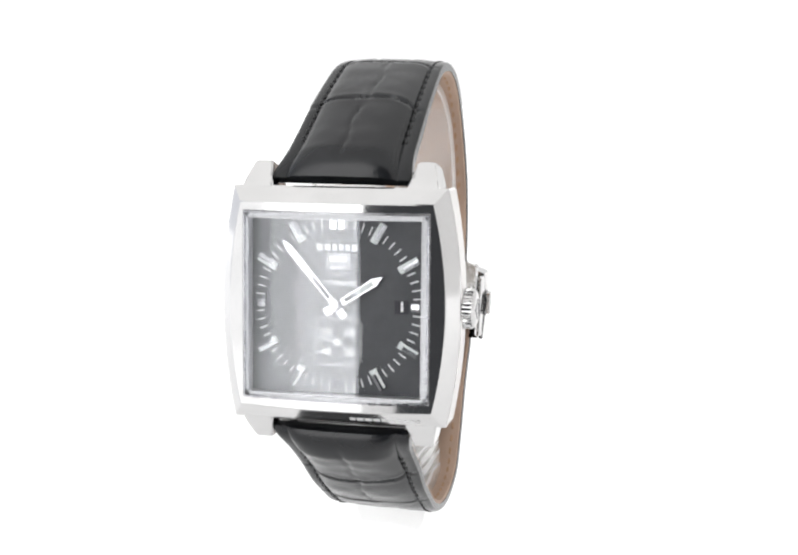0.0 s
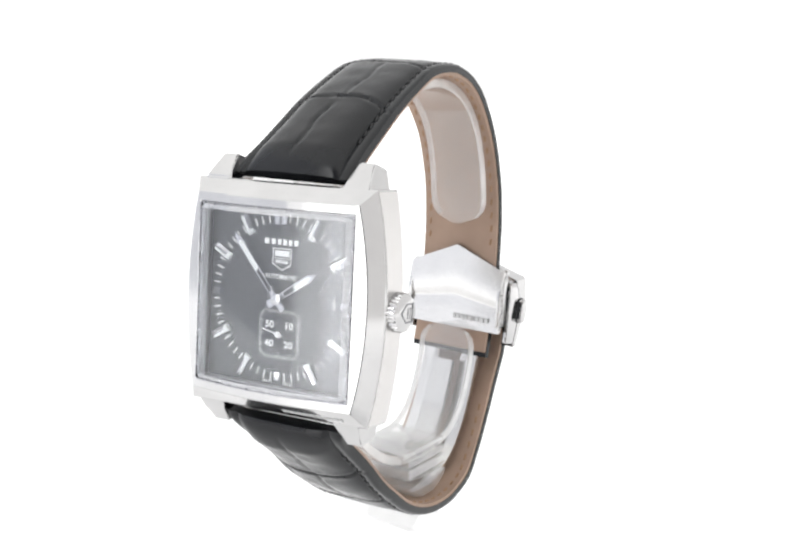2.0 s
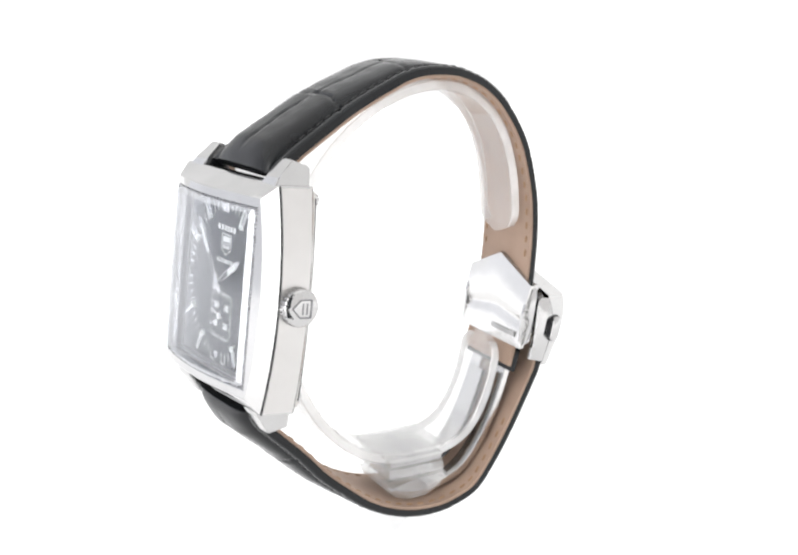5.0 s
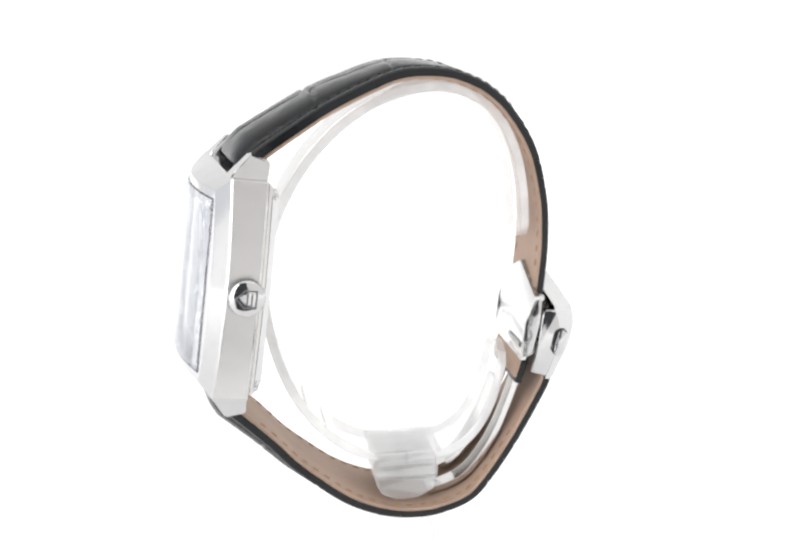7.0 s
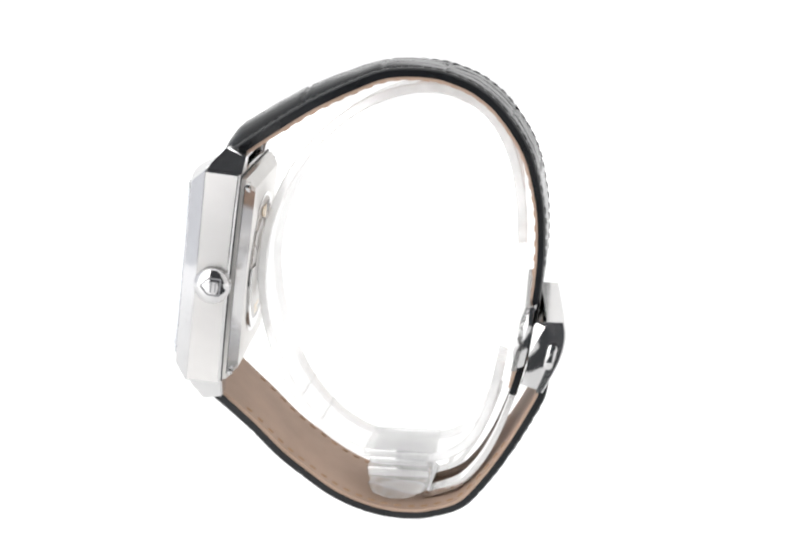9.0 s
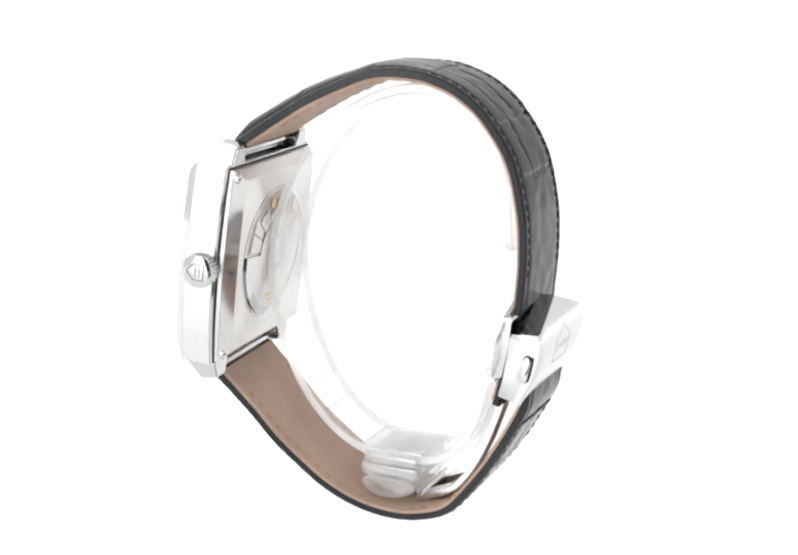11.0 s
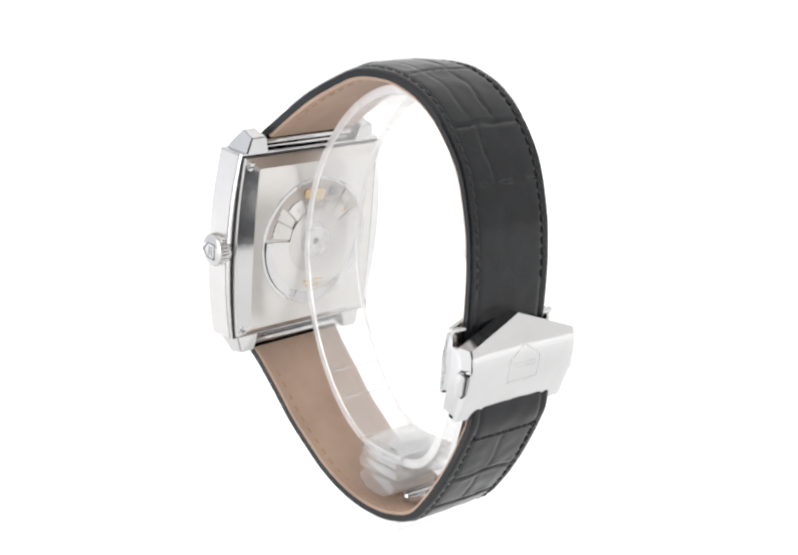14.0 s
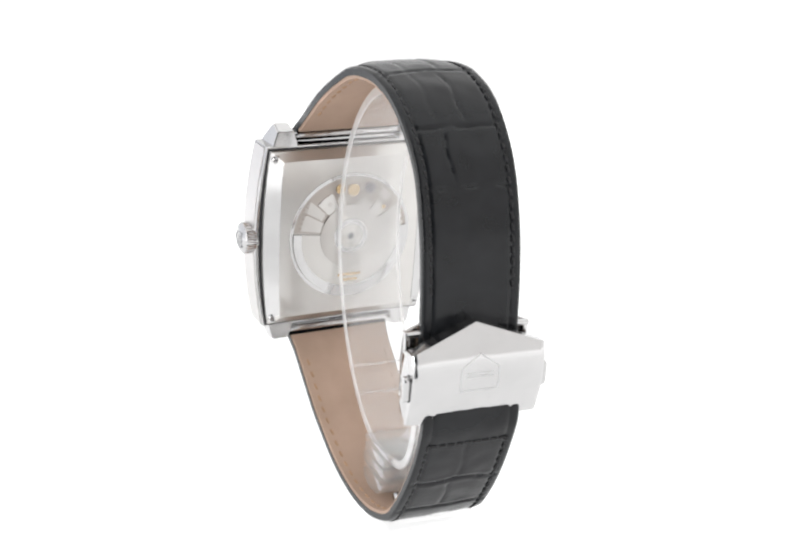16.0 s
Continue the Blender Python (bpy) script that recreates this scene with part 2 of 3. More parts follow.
def case_body():
    bm = bmesh.new()
    loft(bm, [barrel(19.25, 17.2, 18.75, -5.85), barrel(19.45, 17.4, 18.9, -5.55), barrel(19.75, 17.55, 18.9, -0.2, fall=0.2), barrel(19.6, 17.4, 18.7, 0.1, bow=0.2, fall=0.2),
              barrel(18.7, 16.6, 17.6, 1.18, bow=0.8, fall=0.2),
              barrel(17.8, 15.8, 16.5, 2.25, bow=1.75, fall=0.2), barrel(17.65, 15.7, 16.3, 2.34, bow=1.85, fall=0.2), barrel(15.35, 15.3, 15.1, 2.8, bow=1.85), barrel(15.2, 15.15, 14.95, 2.74, bow=1.85), barrel(15.0, 15.0, 14.75, -1.2)])
    body = part("case", bm, POLISHED, watch, "polished steel square case with bowed sides", m=CASE, crisp=9)
    # brushed flanks laid on the bowed sides
    for sgn in (1, -1):
        bm = bmesh.new()
        rows = []
        for z, wide in ((-5.4, 19.58), (-0.3, 19.87)):
            rows.append([(sgn * (wide - (wide - 17.62) * (v / 18.9) ** 2), v, z + (0.2 * (wide - 17.62) * (v / 18.9) ** 2 if z > -1 else 0.0)) for v in np.linspace(-18.6, 18.6, 17)])
        rows2 = [[(p[0] - sgn * 0.3, p[1], p[2]) for p in r] for r in rows]
        loft(bm, [rows[0] , rows[1], rows2[1], rows2[0], rows[0]], close=False, caps=(False, False))
        bmesh.ops.remove_doubles(bm, verts=bm.verts, dist=0.001)
        part("flank", bm, BRUSHED, body, "brushed steel case flank")
    for su in (1, -1):
        for sv in (1, -1):
            prof = [(17.3, -1.0), (18.0, 0.75), (19.0, 0.42), (20.2, -0.55), (22.9, -2.7), (21.9, -6.15), (17.3, -5.7)]
            bm = bmesh.new()
            rings = []
            for w in (0.0, 1.0):
                ring = []
                for v, z in prof:
                    inner = 11.25 + 0.2 * max(0, v - 18.9) - 0.9 * max(0, 19.3 - v) / 2
                    outer = 16.4 - 0.3 * max(0, v - 18)
                    ring.append((su * (inner + (outer - inner) * w), sv * v, z))
                rings.append(ring)
            loft(bm, rings)
            bmesh.ops.bevel(bm, geom=bm.edges[:], offset=0.25, segments=2, affect="EDGES")
            part("lug", bm, POLISHED, body)
    # spring bars
    for sv in (1, -1):
        bm = turned([(0.55, -11.2), (0.75, -10.8), (0.75, 10.8), (0.55, 11.2)], 16, "x")
        bmesh.ops.translate(bm, vec=(0, sv * 20.6, -4.6), verts=bm.verts)
        part("spring_bar", bm, POLISHED, body)
    # engraved maker's mark under the crystal, as plain bars
    x = 2.3
    for w in (0.9, 1.1, 1.1, 1.1, 1.0, 0.8, 0.9, 0.8, 0.9, 0.6):
        part("engraved_bar", box(x, x + w, -0.42, 0.42, -0.05, 0.012), ENGRAVED, body, m=Matrix.Translation((0, -18.0 * K, (1.29 + 0.58 * max(0.0, 1 - ((x + w / 2) / 15.3) ** 2)) * K)) @ Matrix.Rotation(radians(51.0), 4, "X"), smooth=False)
        x += w + 0.24
    return body


case = case_body()


def crystal_part():
    bm = bmesh.new()
    cols = [-14.95] + [14.1 * q for q in np.linspace(-1, 1, 29)] + [14.95]

    def dome(x):
        return math.sqrt(56.0 ** 2 - x * x) - 56.0
    rings = []
    for x in cols:
        e = max(0.0, abs(x) - 14.1)
        top, low = 5.55 + dome(x) - 0.75 * e, 3.6 + dome(x)
        rings.append([(x, -14.7, low), (x, -14.7, top - 0.6), (x, -13.9, top), (x, 13.9, top), (x, 14.7, top - 0.6), (x, 14.7, low)])
    loft(bm, rings)
    ob = part("crystal", bm, CRYSTAL, watch, "clear bowed sapphire crystal with bevelled rim", m=CASE, crisp=20)
    ob.data.materials.append(CRYSTAL_EDGE)  # ground bevel and sides; white haze stands for their refracted light
    for p in ob.data.polygons:
        p.material_index = 1 if abs(p.normal.z) < 0.9 or abs(p.center.x) > 14.1 * K else 0
    ob.visible_shadow = False
    rim = bmesh.new()
    loft(rim, [barrel(14.98, 14.98, 14.73, -1.2), barrel(14.98, 14.98, 14.73, 1.4), barrel(14.72, 14.72, 14.47, 1.4), barrel(14.5, 14.5, 14.25, -1.2), barrel(14.98, 14.98, 14.73, -1.2)], caps=(False, False))
    # added thin ring stands in for the dark refraction line at the crystal's edge
    edge_ring = bmesh.new()
    loft(edge_ring, [barrel(15.12, 15.1, 14.88, 2.4, bow=1.9), barrel(15.12, 15.1, 14.88, 3.05, bow=1.9), barrel(15.0, 15.0, 14.76, 3.05, bow=1.9), barrel(15.0, 15.0, 14.76, 2.4, bow=1.9), barrel(15.12, 15.1, 14.88, 2.4, bow=1.9)], caps=(False, False))
    part("crystal_edge_line", edge_ring, EDGE_LINE, watch, "thin ring for the dark refraction line round the crystal", m=CASE)
    part("crystal_gasket", rim, BRUSHED, watch, "bright rim below the crystal", m=CASE)


crystal_part()


def bar_on(z, a, r0, r1, w, h, bev=0.06):
    """A faceted bar along the radius at clock angle a (degrees from 12, clockwise)."""
    bm = prism([(-w / 2, z), (w / 2, z), (w / 2, z + h * 0.55), (w * 0.12, z + h), (-w / 2, z + h * 0.7)], "y", r0, r1)
    bmesh.ops.rotate(bm, cent=(0, 0, 0), matrix=Matrix.Rotation(radians(-a), 3, "Z"), verts=bm.verts)
    return bm


def dial_part():
    d = part("dial", box(-14.9, 14.9, -14.6, 14.6, -0.5, 0.0), DIAL_BLACK, watch, "black lacquered dial", smooth=False, m=DIAL)
    for h in range(12):
        a = 30 * h
        if h == 0:
            part("hour_marker", box(-1.3, -0.08, 12.1, 13.7, 0, 0.75, 0.1, 1), POLISHED, d)
            part("hour_marker", box(0.08, 1.3, 12.1, 13.7, 0, 0.75, 0.1, 1), POLISHED, d)
        elif h in (3, 6, 9):
            part("hour_marker", bar_on(0, a, 12.1, 13.4, 1.25, 0.7), POLISHED, d, smooth=False)
        else:
            mk = part("hour_marker", bar_on(0, a, 12.0, 15.2, 1.3, 0.75, 0.1), POLISHED, d, smooth=False)
            part("lume_dot", bar_on(0.06, a, 11.7, 12.5, 1.25, 0.8), LUME, mk, "pale luminous inner end", smooth=False)
            # pale stripe painted for the light on one facet of the polished bar
            stripe = box(-0.62, -0.2, 12.4, 15.1, 0.3, 0.72)
            bmesh.ops.rotate(stripe, cent=(0, 0, 0), matrix=Matrix.Rotation(radians(-a), 3, "Z"), verts=stripe.verts)
            part("facet_glint", stripe, LUME, mk, smooth=False)
    tick = part("minute_mark", box(-0.1, 0.1, 12.4, 13.8, 0.0, 0.03), WHITE_PRINT, d, smooth=False)
    tick.matrix_basis = Matrix.Rotation(radians(-6), 4, "Z")
    for k in range(2, 60):
        if k % 5:
            again(tick, d, Matrix.Rotation(radians(-6 * k), 4, "Z"))
    # maker's words as plain bars, and the shield
    x = -3.55
    for w in (1.28, 1.18, 1.02, 1.02, 1.02, 1.18):
        part("letter_bar", box(x, x + w * 0.7, 8.75, 9.7, 0.0, 0.03), WHITE_PRINT, d, smooth=False)
        x += w * 1.06
    out = [(-1.8, 8.15), (1.8, 8.15), (1.8, 5.6), (0.0, 4.65), (-1.8, 5.6)]
    for (x0, y0), (x1, y1) in zip(out, out[1:] + out[:1]):
        dx, dy = x1 - x0, y1 - y0
        ln = math.hypot(dx, dy)
        part("shield_line", box(0, ln + 0.1, -0.08, 0.08, 0, 0.03), WHITE_PRINT, d, smooth=False, m=Matrix.Translation((x0 * K, y0 * K, 0)) @ Matrix.Rotation(math.atan2(dy, dx), 4, "Z"))
    part("shield_bar", box(-1.45, 1.45, 6.85, 7.85, 0, 0.03), WHITE_PRINT, d, smooth=False)
    part("shield_bar", box(-1.7, 1.7, 6.5, 6.62, 0, 0.03), WHITE_PRINT, d, smooth=False)
    x = -1.25
    for w in (0.38, 0.38, 0.2, 0.38, 0.38):
        part("shield_bar", box(x, x + w, 5.7, 6.3, 0, 0.03), WHITE_PRINT, d, smooth=False)
        x += w + 0.17
    lettering("word_automatic", "AUTOMATIC", 1.08, -0.1, 3.5, 0.02, WHITE_PRINT, d, 1.12, 0.03, 0.93)
    lettering("word_swiss_made", "SWISS", 0.7, -2.0, -13.95, 0.02, WHITE_PRINT, d, 1.1)
    lettering("word_swiss_made", "MADE", 0.7, 2.0, -13.95, 0.02, WHITE_PRINT, d, 1.1)
    # date window
    part("date_disc", box(9.3, 11.6, -1.05, 1.05, 0.005, 0.02), DATE_BLACK, d, "black date disc in its window", smooth=False)
    lettering("date_numeral", "1", 2.1, 10.5, 0.02, 0.04, WHITE_PRINT, d, 1.0, 0.09)
    # small seconds
    sub = part("small_seconds", prism([(x * 4.05, -5.95 + y * 4.05) for x, y in ((-1, -0.8), (-0.8, -1), (0.8, -1), (1, -0.8), (1, 0.8), (0.8, 1), (-0.8, 1), (-1, 0.8))], "z", 0.0, 0.015), DIAL_BLACK, d, "rounded square small seconds dial", smooth=False)
    for k in range(60):
        a = radians(6 * k)
        c, s = math.sin(a), math.cos(a)
        m = max(abs(c), abs(s), (abs(c) + abs(s)) / 1.75)
        ln = 0.95 if k % 5 == 0 else 0.5
        bm = box(-0.06, 0.06, 4.05 / m - ln, 4.05 / m, 0.015, 0.04)
        part("second_mark", bm, WHITE_PRINT, sub, smooth=False, m=Matrix.Translation((0, -5.95 * K, 0)) @ Matrix.Rotation(-a, 4, "Z"))
    for wd, x, y in (("50", -1.95, -4.45), ("10", 1.85, -4.45), ("40", -1.95, -7.6), ("20", 1.85, -7.6)):
        lettering("numeral", wd, 1.62, x, y, 0.04, WHITE_PRINT, sub, 1.0, 0.04, 1.1)
    bm = box(-0.09, 0.09, -1.0, 3.2, 0.35, 0.5)
    hand = part("seconds_hand", bm, WHITE_PRINT, watch, "small white seconds hand", smooth=False, m=DIAL @ Matrix.Translation((0, -5.95 * K, 0)) @ Matrix.Rotation(radians(77), 4, "Z"))
    part("hub", turned([(0.55, 0.3), (0.55, 0.6), (0.3, 0.72)], 24), WHITE_PRINT, hand)
    return d


dial = dial_part()


def clock_hand(name, length, w0, w1, z, angle, slot):
    """A faceted sword hand with a pale inlay and a counterweight tail."""
    bm = bmesh.new()
    tip = 1.7
    left = [(-w0 / 2, 0.0), (-w1 / 2, length - tip), (0, length), (w1 / 2, length - tip), (w0 / 2, 0.0)]
    lo = [bm.verts.new((x, y, z)) for x, y in left]
    up = [bm.verts.new((x * 0.9, y, z + 0.28)) for x, y in left]
    for i in range(5):
        j = (i + 1) % 5
        bm.faces.new((lo[i], lo[j], up[j], up[i]))
    bm.faces.new(up)
    bm.faces.new(lo[::-1])
    h = part(name, bm, POLISHED, watch, "polished steel hand with pale luminous inlay", m=DIAL @ Matrix.Rotation(radians(-angle), 4, "Z"))
    part("tail", box(-w0 * 0.62, w0 * 0.62, -2.3, 0.3, z, z + 0.26, 0.06, 1), POLISHED, h)
    part("inlay", box(-w1 * 0.27, w1 * 0.27, slot, length - tip - 0.2, z + 0.2, z + 0.31), LUME, h, smooth=False)
    part("slot", box(-w1 * 0.24, w1 * 0.24, 1.6, slot - 0.1, z + 0.2, z + 0.30), DATE_BLACK, h, smooth=False)
    return h


clock_hand("hour_hand", 9.0, 1.1, 1.5, 0.75, 57.5, 3.9)
clock_hand("minute_hand", 13.6, 1.0, 1.3, 1.15, -40.5, 5.9)
part("hand_cap", turned([(0.95, 0.7), (0.95, 1.55), (0.6, 1.7)], 32), POLISHED, watch, m=DIAL)


def crown_part():
    m = CASE @ Matrix.Translation((-1.2 * K, -0.2 * K, -3.3 * K))
    teeth = 28
    bm = bmesh.new()
    rings = []
    for x, r, d in ((18.6, 2.4, 0), (19.9, 2.5, 0), (20.0, 2.9, 0.0), (20.25, 3.2, 0.25), (22.2, 3.2, 0.25), (22.5, 3.05, 0.05), (22.75, 2.75, 0.0), (23.0, 2.0, 0.0), (23.1, 0.9, 0)):
        ring = []
        for i in range(teeth * 4):
            a = 2 * math.pi * i / (teeth * 4)
            rr = r - (d if i % 4 in (0, 1) else 0)
            ring.append((x, rr * math.cos(a), rr * math.sin(a)))
        rings.append(ring)
    loft(bm, rings)
    c = part("crown", bm, POLISHED, watch, "fluted polished steel winding crown", m=m)
    out = [(-1.45, -1.5), (1.45, -1.5), (1.45, 0.5), (0, 1.9), (-1.45, 0.5)]
    for (x0, y0), (x1, y1) in zip(out, out[1:] + out[:1]):
        dx, dy = x1 - x0, y1 - y0
        part("emblem_line", box(0, math.hypot(dx, dy), -0.13, 0.13, 22.7, 23.12), DARKSTEEL, c, smooth=False,
             m=Matrix(((0, 0, 1, 0), (1, 0, 0, x0 * K), (0, 1, 0, y0 * K), (0, 0, 0, 1))) @ Matrix.Rotation(math.atan2(dy, dx), 4, "Z"))
    for z in (-0.85, -0.1):
        part("emblem_line", box(22.8, 23.14, -0.95, 0.95, z, z + 0.26), DARKSTEEL, c, smooth=False)


crown_part()


def back_part():
    bm = bmesh.new()
    loft(bm, [barrel(18.2, 16.8, 18.2, -5.8), barrel(18.0, 16.6, 18.0, -6.7), barrel(14.9, 14.6, 16.3, -8.3)])
    b = part("case_back", bm, SATIN, watch, "satin steel case back with round display window", m=CASE)
    gap = bmesh.new()
    loft(gap, [barrel(18.7, 17.0, 18.45, -5.8), barrel(18.7, 17.0, 18.45, -6.0)])
    part("back_gasket", gap, GASKET_AND_GAP, b)
    for su in (1, -1):
        bm = bmesh.new()
        a = [(su * (18.02 - 1.3 * (v / 18.0) ** 2), v, -6.72) for v in np.linspace(-16.9, 16.9, 13)]
        c = [(su * (15.1 - 0.3 * (v / 16.3) ** 2), v * 0.93, -8.23) for v in np.linspace(-16.9, 16.9, 13)]
        lift = Vector((su * 0.03, 0, -0.05))
        loft(bm, [[Vector(p) + lift for p in a], [Vector(p) + lift for p in c], [Vector(p) - lift * 3 for p in c], [Vector(p) - lift * 3 for p in a], [Vector(p) + lift for p in a]], close=False, caps=(False, False))
        part("back_bevel", bm, POLISHED, b)
        for sv in (1, -1):
            bm = turned([(0.95, -6.3), (0.95, -7.4), (0.75, -7.55)], 24)
            bmesh.ops.translate(bm, vec=(su * 15.8, sv * 16.6, 0), verts=bm.verts)
            s = part("screw", bm, POLISHED, b)
            # slot drawn as a dark bar, its shade put into the colour
            part("slot", box(su * 15.8 - 0.65, su * 15.8 + 0.65, sv * 16.6 - 0.12, sv * 16.6 + 0.12, -7.6, -7.52), GASKET_AND_GAP, s, smooth=False)
    # display window: ring, movement, rotor, glass
    ring = turned([(13.1, -8.2), (13.1, -8.42), (12.5, -8.42), (12.5, -8.2)], 72)
    part("window_ring", ring, POLISHED, b)
    mv = part("movement", disc(12.6, -8.36, 12.6, -8.33, 64), BRIDGE, b, "bright automatic movement")

    def sector(r0, r1, a0, a1, z0, z1, k=28):
        pts = [(r1 * math.cos(radians(a0 + (a1 - a0) * i / k)), r1 * math.sin(radians(a0 + (a1 - a0) * i / k))) for i in range(k + 1)]
        pts += [(r0 * math.cos(radians(a1 + (a0 - a1) * i / k)), r0 * math.sin(radians(a1 + (a0 - a1) * i / k))) for i in range(k + 1)]
        return prism(pts, "z", z0, z1)
    # flat sheet of works, its colour darkened for the shade under the bridges
    part("bridge_gap_shade", sector(4.5, 12.3, 8, 176, -8.40, -8.37), WORKS, mv, "brown-grey movement works, darkened for shade between the bridges")
    # bridges with stepped, notched outlines
    rnd = random.Random(11)
    for a0, a1, r0, r1, mat in ((150, 174, 5.2, 11.9, BRIDGE), (128, 147, 5.0, 9.4, SATIN), (126, 138, 10.0, 12.0, BRIDGE), (104, 126, 5.6, 8.2, BRIDGE), (44, 66, 5.2, 10.2, SATIN), (30, 42, 7.2, 12.0, BRIDGE), (10, 28, 5.2, 11.4, BRIDGE), (68, 80, 6.0, 9.0, SATIN)):
        pts = []
        n = 7
        for i in range(n + 1):
            a = radians(a0 + (a1 - a0) * i / n)
            r = r1 - rnd.uniform(0, 0.9) * (i % 2)
            pts.append((r * math.cos(a), r * math.sin(a)))
        for i in range(n + 1):
            a = radians(a1 + (a0 - a1) * i / n)
            r = r0 + rnd.uniform(0, 0.6) * (i % 2)
            pts.append((r * math.cos(a), r * math.sin(a)))
        part("bridge", prism(pts, "z", -8.56, -8.38), mat, mv)
    for r, a, q, mat in ((9.6, 92, 1.3, GOLD), (10.3, 76, 1.0, GOLD), (10.6, 112, 1.1, DARKSTEEL), (9.0, 142, 0.5, GOLD), (9.8, 20, 0.5, BRIDGE), (8.4, 56, 0.5, BRIDGE), (10.6, 160, 0.5, BRIDGE)):
        w = turned([(q, -8.42), (q, -8.58), (q * 0.7, -8.61)], 24)
        bmesh.ops.translate(w, vec=(r * math.cos(radians(a)), r * math.sin(radians(a)), 0), verts=w.verts)
        part("gear", w, mat, mv)
    part("rotor", sector(3.0, 11.0, 174, 366, -8.66, -8.44), SATIN, mv, "satin winding rotor")
    part("rotor_rim", sector(10.7, 12.4, 174, 366, -8.76, -8.46), POLISHED, mv)
    part("rotor_hub", turned([(6.6, -8.5), (6.6, -8.68), (6.3, -8.72)], 48), BRIDGE, mv)
    part("rotor_ring", turned([(3.6, -8.6), (3.6, -8.76), (3.3, -8.78)], 40), POLISHED, mv)
    part("rotor_boss", turned([(2.6, -8.7), (2.6, -8.80), (2.2, -8.83)], 32), SATIN, mv)
    part("rotor_screw", turned([(0.7, -8.7), (0.7, -8.86), (0.5, -8.88)], 16), DARKSTEEL, mv)
    for i, w in enumerate((5.0, 3.6)):
        part("gilt_bar", box(-w / 2, w / 2, -8.6 - 1.1 * i, -8.0 - 1.1 * i, -8.70, -8.66), GOLD, mv, smooth=False)


back_part()


# ---- the strap: lines of its near edge in the turntable's x and z ----
UPPER = [(-28.5, 23.2), (-27.0, 24.8), (-24.2, 26.8), (-19.0, 30.0), (-14.6, 32.6), (-10.3, 34.7), (-6.0, 36.5), (-1.8, 38.0), (2.5, 38.5), (7.6, 38.1), (11.0, 37.1), (15.2, 35.0),
         (19.6, 30.9), (24.0, 23.6), (26.1, 14.8), (26.5, 8.0), (26.2, 2.1), (25.3, -5.0), (23.8, -12.5), (21.7, -20.0)]
LOWER = [(-34.0, -16.4), (-33.5, -18.0), (-32.1, -19.8), (-29.9, -22.0), (-25.5, -26.4), (-21.1, -31.3), (-16.7, -35.2), (-12.2, -38.8), (-7.7, -41.3), (-3.1, -42.9), (1.5, -43.6), (6.2, -43.4),
         (12.1, -41.5), (16.3, -37.3), (21.1, -30.6), (25.4, -23.1), (27.2, -18.9), (27.6, -12.8)]


class Strap:
    def __init__(self, line, n, turn, y0, y1, w0, w1, t0, t1, pad, creases, mids, drift=1.6):
        self.pts, self.length = smooth_line([(x, 0, z) for x, z in line], n)
        self.n, self.turn, self.y0, self.y1, self.w0, self.w1, self.t0, self.t1 = n, turn, y0, y1, w0, w1, t0, t1
        self.pad, self.creases, self.mids, self.drift = pad, creases, mids, drift

    def at(self, s, q, h):
        """The point at s (0 to 1 along), q (-1 to 1 across) and h above the edge line."""
        f = s * (self.n - 1)
        i = min(int(f), self.n - 2)
        p = self.pts[i].lerp(self.pts[i + 1], f - i)
        d = (self.pts[min(i + 2, self.n - 1)] - self.pts[max(i - 1, 0)]).normalized()
        out = Vector((-d.z, 0, d.x)) * self.turn
        e = min(1.0, s * self.drift)
        e = e * e * (3 - 2 * e)
        yc, hw = self.y0 + (self.y1 - self.y0) * e, self.w0 + (self.w1 - self.w0) * min(1, s * (self.drift + 0.1)) - 0.75 * (1 - math.exp(-(s * self.length / 4.0) ** 2))
        y = yc + q * hw
        x = p.x - 0.11 * (1 - e) * (y - (yc - hw))
        return Vector((x, y, p.z)) + out * h

    def thick(self, s):
        return self.t0 + (self.t1 - self.t0) * min(1, s * 1.5)

    def top(self, s, q):
        """The padded, creased outer face."""
        a = abs(q)
        dome = max(0.0, 1 - (a / 0.80) ** 4) if a < 0.80 else 0.0
        fade = (self.pad * max(0.0, 1 - (s / 0.38) ** 1.4) + 0.12) * (0.3 + 0.7 * min(1, s * self.length / 4.5) ** 0.7)
        h = fade * dome ** 0.8
        mm = s * self.length
        for c, bow, depth in self.creases:
            g = mm - (c + bow * (1 - q * q) + 0.25 * math.sin(5 * q + c))
            depth = depth * (1 - 0.85 * a ** 5)
            h -= depth * math.exp(-(g / 0.28) ** 2)
            h += 0.15 * depth * math.exp(-((abs(g) - 0.8) / 0.5) ** 2)
        for q0, a0, a1, depth in self.mids:
            if a0 - 1 < mm < a1 + 1:
                k = min(1, (mm - a0 + 1) / 2, (a1 + 1 - mm) / 2)
                g = (q - q0 - 0.03 * math.sin(mm * 0.7)) * 10
                h -= depth * k * math.exp(-(g / 0.35) ** 2)
        h -= 0.16 * math.exp(-((a - 0.80) / 0.035) ** 2)
        h += 0.10 * (noise.noise(Vector((mm * 0.35, q * 3.0, 7.0)))) * dome
        if a > 0.93:
            h -= 0.35 * ((a - 0.93) / 0.07) ** 2
        return h


